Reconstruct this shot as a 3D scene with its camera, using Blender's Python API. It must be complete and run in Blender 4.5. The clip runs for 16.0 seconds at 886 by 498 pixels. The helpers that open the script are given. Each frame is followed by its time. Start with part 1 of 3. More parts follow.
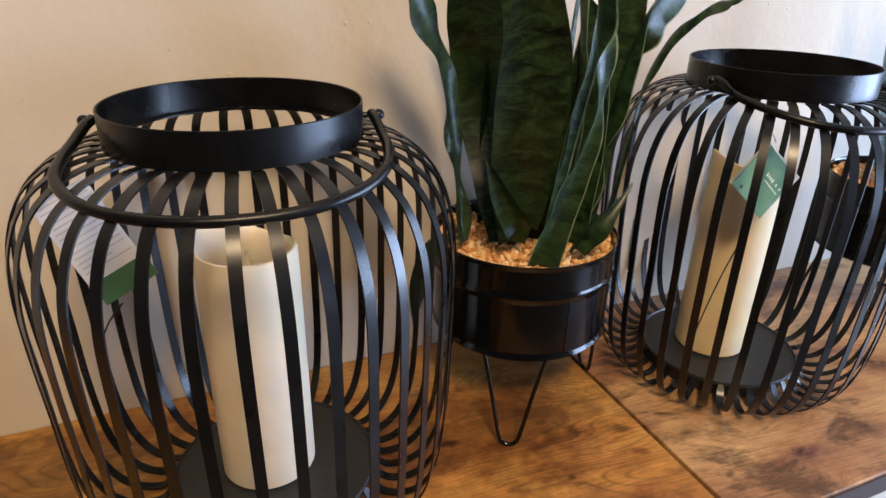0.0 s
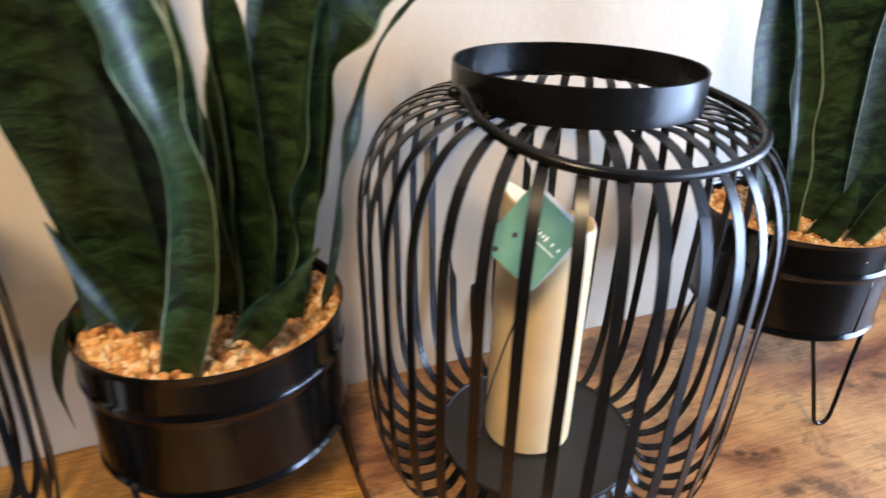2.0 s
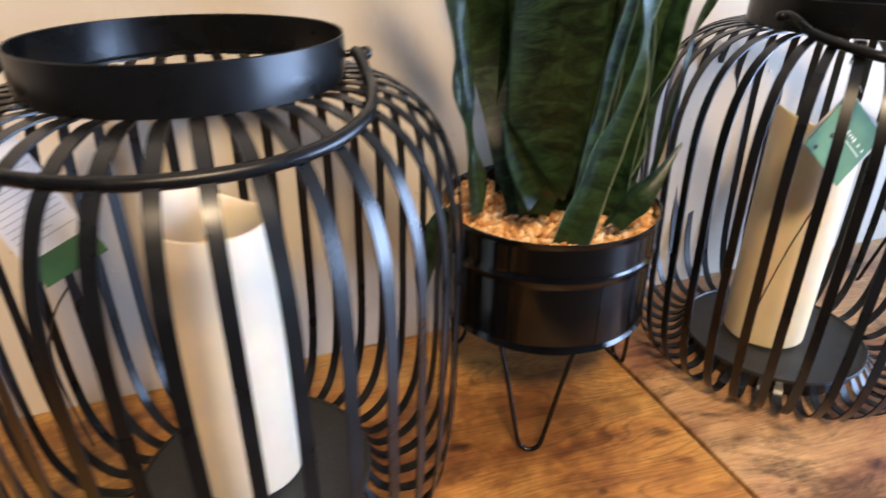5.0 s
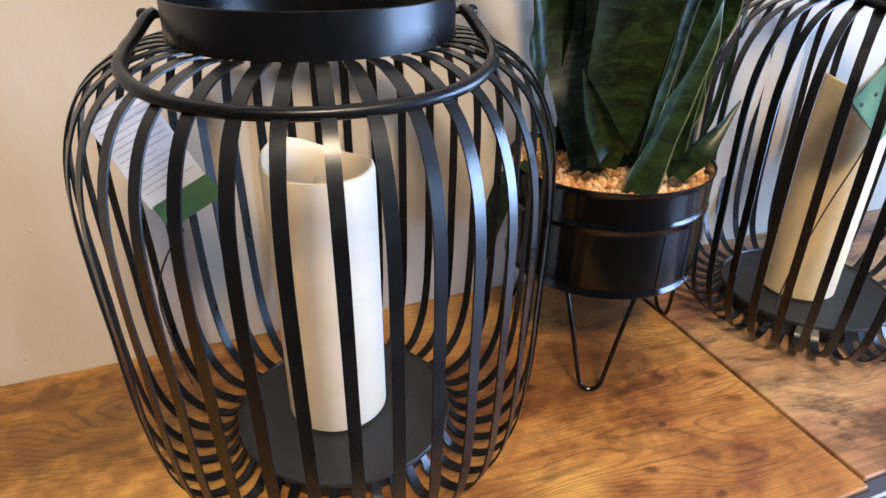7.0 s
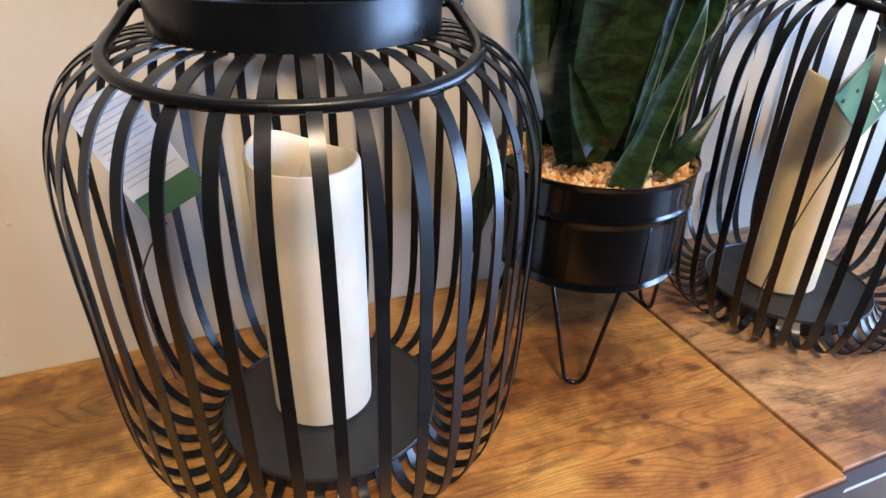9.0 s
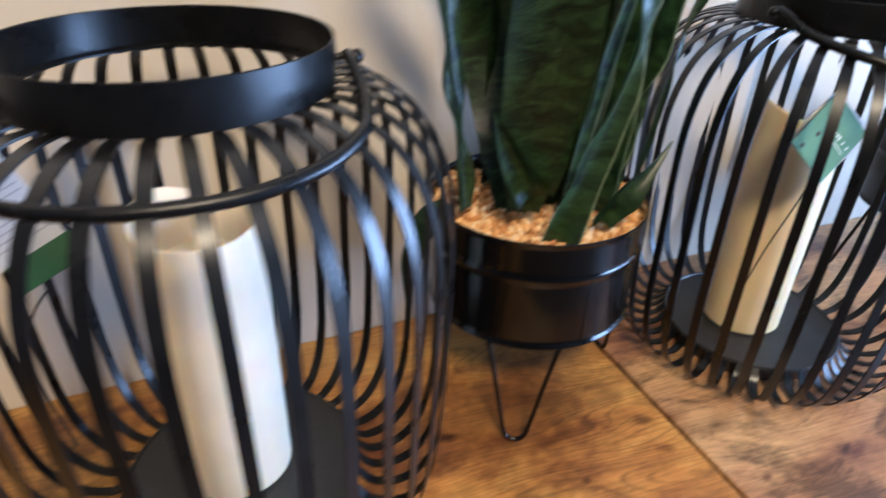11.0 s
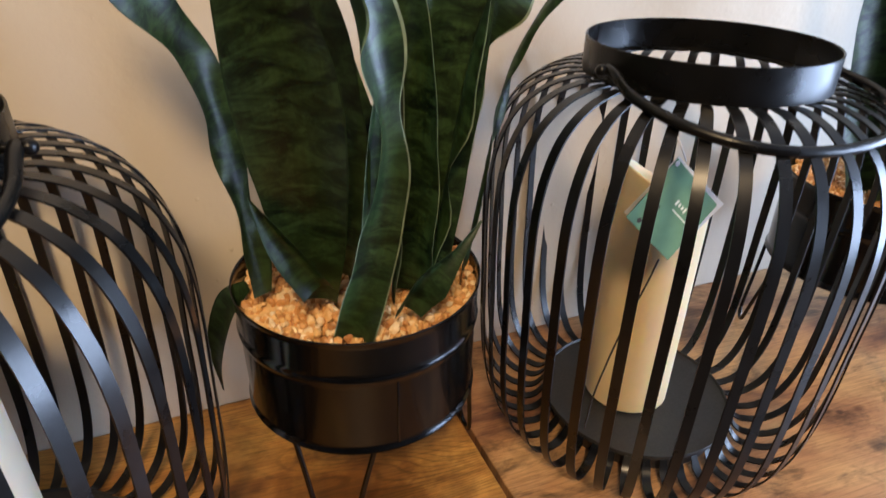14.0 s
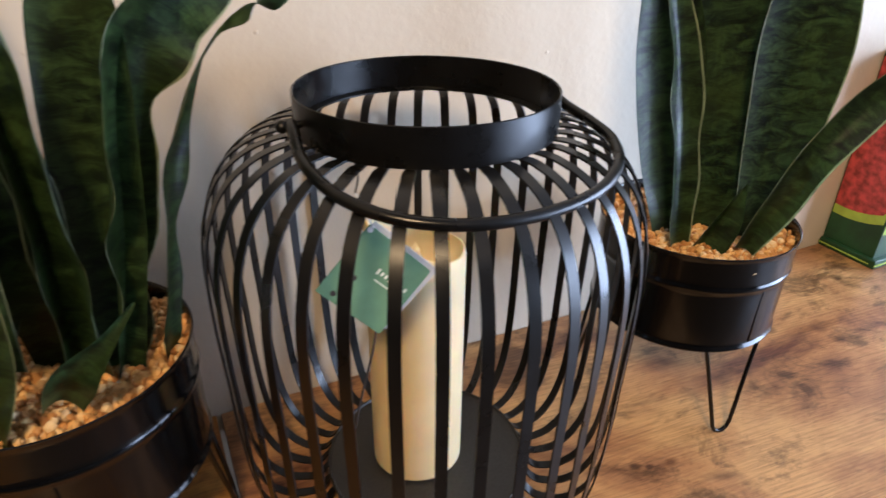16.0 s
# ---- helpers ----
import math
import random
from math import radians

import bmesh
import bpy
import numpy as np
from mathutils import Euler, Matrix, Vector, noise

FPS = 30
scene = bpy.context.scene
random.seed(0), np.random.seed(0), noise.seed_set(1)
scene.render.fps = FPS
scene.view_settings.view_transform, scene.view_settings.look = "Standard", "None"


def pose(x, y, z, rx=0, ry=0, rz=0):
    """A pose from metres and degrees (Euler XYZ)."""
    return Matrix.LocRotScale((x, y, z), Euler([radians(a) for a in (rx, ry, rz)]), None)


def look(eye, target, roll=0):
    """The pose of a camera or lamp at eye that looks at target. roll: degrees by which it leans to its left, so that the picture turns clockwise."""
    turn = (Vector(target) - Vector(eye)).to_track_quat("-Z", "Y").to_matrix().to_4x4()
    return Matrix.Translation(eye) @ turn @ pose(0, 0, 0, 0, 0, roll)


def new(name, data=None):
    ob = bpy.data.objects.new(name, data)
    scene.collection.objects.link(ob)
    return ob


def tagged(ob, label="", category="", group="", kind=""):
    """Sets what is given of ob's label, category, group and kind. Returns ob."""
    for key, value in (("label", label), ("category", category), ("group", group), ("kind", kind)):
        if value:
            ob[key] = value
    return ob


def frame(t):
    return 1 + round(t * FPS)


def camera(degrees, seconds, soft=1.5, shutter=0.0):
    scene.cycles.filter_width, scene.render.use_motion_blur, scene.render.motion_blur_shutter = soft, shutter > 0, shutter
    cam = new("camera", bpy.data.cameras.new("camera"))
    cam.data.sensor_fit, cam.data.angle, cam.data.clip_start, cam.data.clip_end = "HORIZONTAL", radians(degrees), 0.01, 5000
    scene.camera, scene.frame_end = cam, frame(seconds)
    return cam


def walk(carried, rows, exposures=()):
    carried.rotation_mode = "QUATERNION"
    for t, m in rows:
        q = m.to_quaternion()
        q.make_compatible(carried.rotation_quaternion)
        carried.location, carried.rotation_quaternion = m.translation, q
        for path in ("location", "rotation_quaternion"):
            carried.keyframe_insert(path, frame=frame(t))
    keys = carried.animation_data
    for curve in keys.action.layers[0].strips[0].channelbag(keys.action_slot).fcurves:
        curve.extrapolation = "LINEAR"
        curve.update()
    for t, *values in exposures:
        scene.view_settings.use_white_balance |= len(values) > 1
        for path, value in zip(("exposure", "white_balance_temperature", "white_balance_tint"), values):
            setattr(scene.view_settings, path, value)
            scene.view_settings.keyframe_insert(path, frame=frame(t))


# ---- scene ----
cam = camera(69.64, 16.0, soft=1.5, shutter=0.5)
# seconds, place, turn about x, y and z; the tabletop is z = 0 and the wall runs along x
PATH = [
    (0.0, 0.0003, 0.0004, 0.4455, 65.16, -1.22, -22.86),
    (0.5, 0.0137, 0.0027, 0.4492, 64.77, -1.17, -22.62),
    (1.0, 0.1018, 0.0389, 0.4551, 63.85, -1.01, -22.55),
    (1.5, 0.2140, 0.0662, 0.4377, 64.01, -1.26, -22.91),
    (2.0, 0.3055, 0.0907, 0.4336, 63.67, -1.36, -22.96),
    (2.5, 0.3510, 0.0881, 0.4342, 63.90, -1.18, -22.99),
    (3.0, 0.3346, 0.0796, 0.4316, 63.63, -0.97, -22.61),
    (3.5, 0.2577, 0.0643, 0.4268, 63.49, -0.69, -22.29),
    (4.0, 0.1870, 0.0628, 0.4200, 63.49, -0.55, -22.06),
    (4.5, 0.1128, 0.0696, 0.4159, 63.31, -0.23, -21.22),
    (5.0, 0.0479, 0.0703, 0.4060, 62.89, -0.23, -20.44),
    (5.2, 0.0193, 0.0689, 0.3995, 63.27, -0.05, -20.84),
    (7.3, -0.0342, 0.0485, 0.3962, 61.60, -0.57, -21.26),
    (7.5, -0.0340, 0.0486, 0.3962, 61.55, -0.64, -21.39),
    (8.0, -0.0332, 0.0491, 0.3962, 61.35, -0.91, -21.88),
    (10.5, -0.0353, 0.0618, 0.4004, 60.50, -1.34, -22.48),
    (11.0, 0.0418, 0.0920, 0.4290, 59.30, -1.53, -22.65),
    (11.5, 0.1383, 0.0907, 0.4653, 60.34, -1.11, -22.49),
    (12.0, 0.1861, 0.0937, 0.4988, 60.56, -1.27, -22.56),
    (12.5, 0.2101, 0.1219, 0.5227, 60.76, -1.29, -22.60),
    (13.0, 0.2189, 0.1329, 0.5203, 60.84, -1.29, -22.61),
    (13.5, 0.2132, 0.1229, 0.4868, 60.69, -1.26, -22.73),
    (14.0, 0.2057, 0.1099, 0.4459, 60.70, -1.05, -22.97),
    (14.5, 0.2010, 0.1107, 0.4221, 60.62, -0.77, -23.32),
    (15.0, 0.2588, 0.1137, 0.4369, 60.71, -0.85, -24.11),
    (15.5, 0.3471, 0.0997, 0.4599, 61.11, -0.86, -24.87),
    (16.0, 0.4018, 0.0927, 0.4642, 61.07, -0.75, -25.38),
]
# the clip's own camera brightens and cools a little over the dark lantern
LIGHT = [
    (0.0, -0.28, 6200, 15), (1.0, -0.28, 6100, 15), (1.5, -0.05, 6200, 15), (2.5, 0.08, 6250, 15), (3.5, -0.08, 6150, 18), (4.0, 0.05, 6100, 17), (5.0, 0.2, 5900, 15),
    (7.5, 0.15, 5400, 13), (10.5, 0.15, 5400, 13), (11.0, 0.12, 5200, 12), (12.0, -0.32, 6500, 15), (13.5, -0.35, 6500, 15), (14.5, -0.05, 6300, 15),
    (15.0, 0.22, 6400, 15), (15.5, -0.02, 6300, 16), (16.0, -0.34, 6600, 16),
]
walk(cam, [(t, pose(x, y, z, rx, ry, rz)) for t, x, y, z, rx, ry, rz in PATH], LIGHT)

# ---- light ----
world = bpy.data.worlds.new("world")
scene.world = world
world.use_nodes = True
wn = world.node_tree
sky = wn.nodes.new("ShaderNodeTexSky")
sky.sky_type, sky.sun_disc, sky.sun_elevation, sky.sun_rotation = "NISHITA", False, radians(38), radians(100)
wn.nodes["Background"].inputs["Strength"].default_value = 0.1
wn.links.new(sky.outputs["Color"], wn.nodes["Background"].inputs["Color"])


def area_lamp(name, m, sx, sy, watts, colour):
    data = bpy.data.lights.new(name, "AREA")
    data.shape, data.size, data.size_y, data.energy, data.color = "RECTANGLE", sx, sy, watts, colour
    ob = new(name, data)
    ob.matrix_world = m
    return ob


# daylight in the opening of the wide window beyond the tables' end; an unseen warm fill lamp added behind the camera
area_lamp("window_light", look((2.97, -1.00, 0.24), (-2.0, -1.00, 0.24)), 2.66, 1.62, 335, (0.53, 0.71, 1.0))
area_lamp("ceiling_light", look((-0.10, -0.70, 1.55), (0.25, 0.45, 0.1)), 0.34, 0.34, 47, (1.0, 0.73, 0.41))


# ---- materials ----
def mat(name, rough=0.5, metal=0.0, colour=(0.5, 0.5, 0.5)):
    m = bpy.data.materials.new(name)
    m.use_nodes = True
    b = m.node_tree.nodes["Principled BSDF"]
    b.inputs["Roughness"].default_value, b.inputs["Metallic"].default_value = rough, metal
    b.inputs["Base Color"].default_value = (*colour, 1)
    return m, m.node_tree, b


def node(nt, kind, **inputs):
    n = nt.nodes.new("ShaderNode" + kind)
    for key, value in inputs.items():
        n.inputs[key.replace("_", " ")].default_value = value
    return n


def coords(nt, scale=(1, 1, 1), rot=(0, 0, 0)):
    c, mp = nt.nodes.new("ShaderNodeTexCoord"), nt.nodes.new("ShaderNodeMapping")
    mp.inputs["Scale"].default_value, mp.inputs["Rotation"].default_value = scale, rot
    nt.links.new(c.outputs["Object"], mp.inputs["Vector"])
    return mp.outputs["Vector"]


def noise_tex(nt, vec, scale, detail=4.0, rough=0.5, distortion=0.0):
    n = node(nt, "TexNoise", Scale=scale, Detail=detail, Roughness=rough, Distortion=distortion)
    nt.links.new(vec, n.inputs["Vector"])
    return n.outputs["Fac"]


def ramp(nt, fac, *stops):
    r = nt.nodes.new("ShaderNodeValToRGB")
    while len(r.color_ramp.elements) < len(stops):
        r.color_ramp.elements.new(0.5)
    for e, (at, c) in zip(r.color_ramp.elements, stops):
        e.position, e.color = at, (*c, 1)
    nt.links.new(fac, r.inputs["Fac"])
    return r.outputs["Color"]


def mix(nt, kind, fac, a, b):
    n = nt.nodes.new("ShaderNodeMix")
    n.data_type, n.blend_type = "RGBA", kind
    for socket, value in ((n.inputs[0], fac), (n.inputs[6], a), (n.inputs[7], b)):
        if isinstance(value, bpy.types.NodeSocket):
            nt.links.new(value, socket)
        elif isinstance(value, tuple):
            socket.default_value = (*value, 1)
        else:
            socket.default_value = value
    return n.outputs[2]


def bump(nt, b, height, strength, distance):
    n = node(nt, "Bump", Strength=strength, Distance=distance)
    nt.links.new(height, n.inputs["Height"])
    nt.links.new(n.outputs["Normal"], b.inputs["Normal"])


def grey(v):
    return (v, v, v)


def wall_material():
    m, nt, b = mat("painted_plaster", 0.75)
    v = coords(nt)
    big, small = noise_tex(nt, v, 3.0, 3), noise_tex(nt, v, 90.0, 3)
    c = ramp(nt, big, (0.35, (0.55, 0.480, 0.375)), (0.65, (0.59, 0.520, 0.410)))
    nt.links.new(c, b.inputs["Base Color"])
    vor = node(nt, "TexVoronoi", Scale=38.0)
    nt.links.new(v, vor.inputs["Vector"])
    specks = ramp(nt, vor.outputs["Distance"], (0.0, grey(1)), (0.09, grey(0.0)))
    mid = noise_tex(nt, v, 22.0, 3)
    h = mix(nt, "ADD", 1.0, mix(nt, "ADD", 0.5, mid, small), specks)
    bump(nt, b, h, 0.5, 0.002)
    return m


def wood_material(name, light, mid, dark, seed, spots, figure, murk):
    m, nt, b = mat(name, 0.38)
    v = coords(nt, (1.0, 1.0, 1.0), (0, 0, radians(4)))
    n0 = nt.nodes.new("ShaderNodeVectorMath")
    n0.operation = "ADD"
    n0.inputs[1].default_value = (seed, seed * 0.7, 0)
    nt.links.new(v, n0.inputs[0])
    v = n0.outputs["Vector"]

    def squeezed(sx, sy):
        mp = nt.nodes.new("ShaderNodeMapping")
        mp.inputs["Scale"].default_value = (sx, sy, 1)
        nt.links.new(v, mp.inputs["Vector"])
        return mp.outputs["Vector"]

    def maths(op, p, q=0.0):
        n = nt.nodes.new("ShaderNodeMath")
        n.operation = op
        for k, value in enumerate((p, q)):
            if isinstance(value, bpy.types.NodeSocket):
                nt.links.new(value, n.inputs[k])
            else:
                n.inputs[k].default_value = value
        return n.outputs[0]

    patches = noise_tex(nt, squeezed(4, 8), 1.0, 5, 0.65, 0.4)
    # year rings cut by the board's face: lines along the grain, pushed into arches by a smooth field
    sep = nt.nodes.new("ShaderNodeSeparateXYZ")
    nt.links.new(v, sep.inputs[0])
    field = noise_tex(nt, squeezed(3.2, 12.0), 1.0, 1.5, 0.45, 0.2)
    wave = maths("SINE", maths("ADD", maths("MULTIPLY", sep.outputs["Y"], 950.0), maths("MULTIPLY", field, 210.0)))
    rings = ramp(nt, maths("ADD", maths("MULTIPLY", wave, 0.5), 0.5), (0.45, grey(1.0)), (0.80, grey(0.90)), (0.97, grey(0.50)))
    where = ramp(nt, noise_tex(nt, squeezed(5, 11), 1.0, 2), (0.38, grey(0.15)), (0.58, grey(1.0)))
    fine = noise_tex(nt, squeezed(16, 420), 1.0, 4, 0.65)
    pores = noise_tex(nt, squeezed(55, 700), 1.0, 2, 0.5)
    stain = noise_tex(nt, squeezed(8, 14), 1.3, 6, 0.7, 0.5)
    knots = node(nt, "TexVoronoi", Scale=1.0, Randomness=1.0)
    nt.links.new(squeezed(7.0, 11.0), knots.inputs["Vector"])
    knot = ramp(nt, knots.outputs["Distance"], (0.0, grey(0.16)), (0.05, grey(0.35)), (0.09, grey(1.0)))
    c = ramp(nt, patches, (0.34, dark), (0.46, mid), (0.60, light))
    c = mix(nt, "MULTIPLY", mix(nt, "MULTIPLY", 1.0, where, grey(figure)), c, rings)
    c = mix(nt, "MULTIPLY", 0.55, c, ramp(nt, fine, (0.34, grey(0.45)), (0.56, grey(1.05))))
    c = mix(nt, "MULTIPLY", 0.4, c, ramp(nt, pores, (0.30, grey(0.35)), (0.40, grey(1.0))))
    c = mix(nt, "MULTIPLY", 0.85, c, ramp(nt, stain, (0.38, grey(murk)), (0.49, grey(1.0))))
    c = mix(nt, "MULTIPLY", 0.7, c, knot)
    # single knots, smudges and painted-in shade of this board: place, half length along and across the grain, how dark
    raw = coords(nt)
    wob = node(nt, "TexNoise", Scale=55.0, Detail=3.0)
    nt.links.new(raw, wob.inputs["Vector"])
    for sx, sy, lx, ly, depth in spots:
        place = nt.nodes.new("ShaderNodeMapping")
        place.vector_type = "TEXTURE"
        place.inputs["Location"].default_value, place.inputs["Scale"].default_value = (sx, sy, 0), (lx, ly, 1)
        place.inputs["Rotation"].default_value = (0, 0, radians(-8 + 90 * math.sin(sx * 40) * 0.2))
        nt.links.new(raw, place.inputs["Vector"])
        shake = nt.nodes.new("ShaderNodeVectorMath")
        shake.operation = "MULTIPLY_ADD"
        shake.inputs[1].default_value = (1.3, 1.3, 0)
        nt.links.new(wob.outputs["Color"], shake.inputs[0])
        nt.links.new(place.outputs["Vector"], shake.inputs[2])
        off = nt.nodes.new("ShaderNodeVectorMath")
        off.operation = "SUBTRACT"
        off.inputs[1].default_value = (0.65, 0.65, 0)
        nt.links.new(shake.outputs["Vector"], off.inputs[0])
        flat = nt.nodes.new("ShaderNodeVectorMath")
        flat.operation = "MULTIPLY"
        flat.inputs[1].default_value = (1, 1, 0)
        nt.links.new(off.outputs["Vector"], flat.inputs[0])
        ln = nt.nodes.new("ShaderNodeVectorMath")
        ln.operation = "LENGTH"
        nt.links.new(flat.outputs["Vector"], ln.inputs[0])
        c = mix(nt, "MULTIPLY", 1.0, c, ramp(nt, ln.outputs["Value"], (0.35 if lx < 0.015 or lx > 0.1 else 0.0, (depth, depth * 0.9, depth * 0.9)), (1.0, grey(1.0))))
    nt.links.new(c, b.inputs["Base Color"])
    rg = ramp(nt, fine, (0.2, grey(0.5)), (0.8, grey(0.3)))
    nt.links.new(rg, b.inputs["Roughness"])
    bump(nt, b, fine, 0.12, 0.0006)
    return m


def black_metal(name, rough, base, blotch=0.1, shine=0.26):
    m, nt, b = mat(name, rough, 0.0, grey(base))
    b.inputs["Specular IOR Level"].default_value = shine
    v = coords(nt)
    n = noise_tex(nt, v, 35.0, 4)
    nt.links.new(ramp(nt, n, (0.3, grey(max(rough - blotch, 0.05))), (0.7, grey(rough + blotch))), b.inputs["Roughness"])
    nt.links.new(ramp(nt, noise_tex(nt, v, 420.0, 2), (0.3, grey(base * 0.8)), (0.7, grey(base * 1.3))), b.inputs["Base Color"])
    bump(nt, b, noise_tex(nt, v, 900.0, 2), 0.08, 0.0003)
    return m


def wax_material(name, colour):
    m, nt, b = mat(name, 0.5, 0.0, colour)
    b.inputs["Subsurface Weight"].default_value = 0.6
    b.inputs["Subsurface Radius"].default_value = (0.030, 0.018, 0.008)
    v = coords(nt)
    n = noise_tex(nt, v, 25.0, 4)
    dark = tuple(c * 0.92 for c in colour)
    nt.links.new(ramp(nt, n, (0.35, dark), (0.65, colour)), b.inputs["Base Color"])
    bump(nt, b, noise_tex(nt, v, 60.0, 3), 0.1, 0.001)
    return m


def leaf_material():
    m, nt, b = mat("snake_plant_leaf", 0.36)
    uv = nt.nodes.new("ShaderNodeUVMap")
    info = nt.nodes.new("ShaderNodeObjectInfo")
    shift = nt.nodes.new("ShaderNodeVectorMath")
    shift.operation = "ADD"
    comb = nt.nodes.new("ShaderNodeCombineXYZ")
    m10 = nt.nodes.new("ShaderNodeMath")
    m10.operation = "MULTIPLY"
    m10.inputs[1].default_value = 20.0
    nt.links.new(info.outputs["Random"], m10.inputs[0])
    nt.links.new(m10.outputs[0], comb.inputs["Y"])
    nt.links.new(uv.outputs["UV"], shift.inputs[0])
    nt.links.new(comb.outputs[0], shift.inputs[1])

    def stretched(sx, sy):
        mp = nt.nodes.new("ShaderNodeMapping")
        mp.inputs["Scale"].default_value = (sx, sy, 1)
        nt.links.new(shift.outputs["Vector"], mp.inputs["Vector"])
        return mp.outputs["Vector"]

    bands = noise_tex(nt, stretched(45, 95), 1.0, 6, 0.72, 0.7)
    veins = noise_tex(nt, stretched(420, 8), 1.0, 2)
    tone = noise_tex(nt, stretched(8, 12), 1.0, 2)
    c = ramp(nt, bands, (0.38, (0.004, 0.010, 0.004)), (0.46, (0.016, 0.036, 0.011)), (0.60, (0.055, 0.110, 0.036)))
    c = mix(nt, "MULTIPLY", 0.5, c, ramp(nt, veins, (0.3, grey(0.6)), (0.7, grey(1.1))))
    c = mix(nt, "MIX", ramp(nt, tone, (0.45, grey(0.0)), (0.7, grey(0.45))), c, (0.052, 0.085, 0.014))
    nt.links.new(c, b.inputs["Base Color"])
    b.inputs["Specular IOR Level"].default_value = 0.65
    bump(nt, b, veins, 0.15, 0.0006)
    return m


def plain(name, colour, rough=0.6, var=0.12, scale=40.0, bumpy=0.1):
    m, nt, b = mat(name, rough, 0.0, colour)
    v = coords(nt)
    lo, hi = tuple(c * (1 - var) for c in colour), tuple(min(c * (1 + var), 1) for c in colour)
    nt.links.new(ramp(nt, noise_tex(nt, v, scale, 4), (0.35, lo), (0.65, hi)), b.inputs["Base Color"])
    bump(nt, b, noise_tex(nt, v, scale * 6, 3), bumpy, 0.0006)
    return m


def pebble_material():
    m, nt, b = mat("tan_pebbles", 0.6)
    geo = nt.nodes.new("ShaderNodeNewGeometry")
    c = ramp(nt, geo.outputs["Random Per Island"], (0.0, (0.40, 0.17, 0.05)), (0.35, (0.68, 0.34, 0.11)), (0.75, (0.80, 0.50, 0.20)), (1.0, (0.90, 0.72, 0.46)))
    n = noise_tex(nt, coords(nt), 260.0, 3)
    c = mix(nt, "MULTIPLY", 0.5, c, ramp(nt, n, (0.3, grey(0.6)), (0.65, grey(1.0))))
    nt.links.new(c, b.inputs["Base Color"])
    return m


WALL = wall_material()
# SPOTS_A: the wide patches by pot and lantern mix stain with painted shade
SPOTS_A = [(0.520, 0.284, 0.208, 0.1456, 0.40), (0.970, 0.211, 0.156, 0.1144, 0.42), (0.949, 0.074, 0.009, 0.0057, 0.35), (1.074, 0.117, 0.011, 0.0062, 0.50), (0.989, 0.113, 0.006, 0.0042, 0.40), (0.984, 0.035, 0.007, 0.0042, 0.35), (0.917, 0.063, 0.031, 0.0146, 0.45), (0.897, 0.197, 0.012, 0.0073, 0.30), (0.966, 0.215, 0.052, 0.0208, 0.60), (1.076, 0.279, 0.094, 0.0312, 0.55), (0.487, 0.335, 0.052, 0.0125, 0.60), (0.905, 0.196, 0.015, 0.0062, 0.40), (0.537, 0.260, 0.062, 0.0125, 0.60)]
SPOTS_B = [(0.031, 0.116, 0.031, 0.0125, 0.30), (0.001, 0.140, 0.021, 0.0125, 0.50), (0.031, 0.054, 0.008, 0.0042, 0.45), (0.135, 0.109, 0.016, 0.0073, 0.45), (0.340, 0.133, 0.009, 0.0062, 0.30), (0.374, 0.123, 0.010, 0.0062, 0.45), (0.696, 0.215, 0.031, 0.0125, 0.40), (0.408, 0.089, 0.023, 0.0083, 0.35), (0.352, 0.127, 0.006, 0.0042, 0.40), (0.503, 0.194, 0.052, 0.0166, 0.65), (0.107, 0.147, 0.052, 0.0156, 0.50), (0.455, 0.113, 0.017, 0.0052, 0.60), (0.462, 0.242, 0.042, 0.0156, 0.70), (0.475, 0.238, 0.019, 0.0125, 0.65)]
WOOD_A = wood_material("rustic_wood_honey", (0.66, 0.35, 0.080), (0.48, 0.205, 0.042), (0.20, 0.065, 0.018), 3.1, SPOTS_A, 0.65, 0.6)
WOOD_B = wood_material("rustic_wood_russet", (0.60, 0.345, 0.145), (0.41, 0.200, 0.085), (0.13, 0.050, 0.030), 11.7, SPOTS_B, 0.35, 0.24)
EDGE = plain("dark_edge_strip", (0.045, 0.025, 0.018), 0.5)
SATIN = black_metal("satin_black_metal", 0.30, 0.003, 0.1, 0.32)
STRIP = black_metal("black_strip_metal", 0.32, 0.0025, 0.08, 0.5)
GLOSS = black_metal("gloss_black_enamel", 0.16, 0.0015, 0.04, 0.4)
BASE = black_metal("matt_grey_black_metal", 0.45, 0.022, 0.08, 0.5)
WAX_A = wax_material("ivory_wax", (0.74, 0.645, 0.48))
WAX_B = wax_material("cream_wax", (0.86, 0.690, 0.40))
LEAF = leaf_material()
DULL = plain("dark_leaf_margin", (0.030, 0.060, 0.022), 0.45, 0.3, 120)
MARGIN = plain("pale_leaf_margin", (0.28, 0.33, 0.20), 0.45, 0.2, 120)
PEBBLE = pebble_material()
CARD_GREEN = plain("sage_green_card", (0.12, 0.25, 0.145), 0.85)
CARD_DARK = plain("dark_green_card", (0.030, 0.105, 0.038), 0.5)
PAPER = plain("white_paper", (0.62, 0.62, 0.63), 0.8, 0.06)
INK = plain("grey_print", (0.42, 0.42, 0.44), 0.7)
CREAM_INK = plain("cream_print", (0.72, 0.74, 0.62), 0.7)
STRING = plain("dark_string", (0.035, 0.028, 0.025), 0.8)
CLEAR = plain("pale_nylon_loop", (0.65, 0.65, 0.65), 0.3)
# unseen walls, ceiling and floor are coloured dark to cut bounce and reflections
ROOM = plain("low_bounce_paint", (0.07, 0.055, 0.045), 0.8, 0.06, 3)
CEIL = plain("low_bounce_ceiling_paint", (0.30, 0.28, 0.26), 0.85, 0.04, 3)
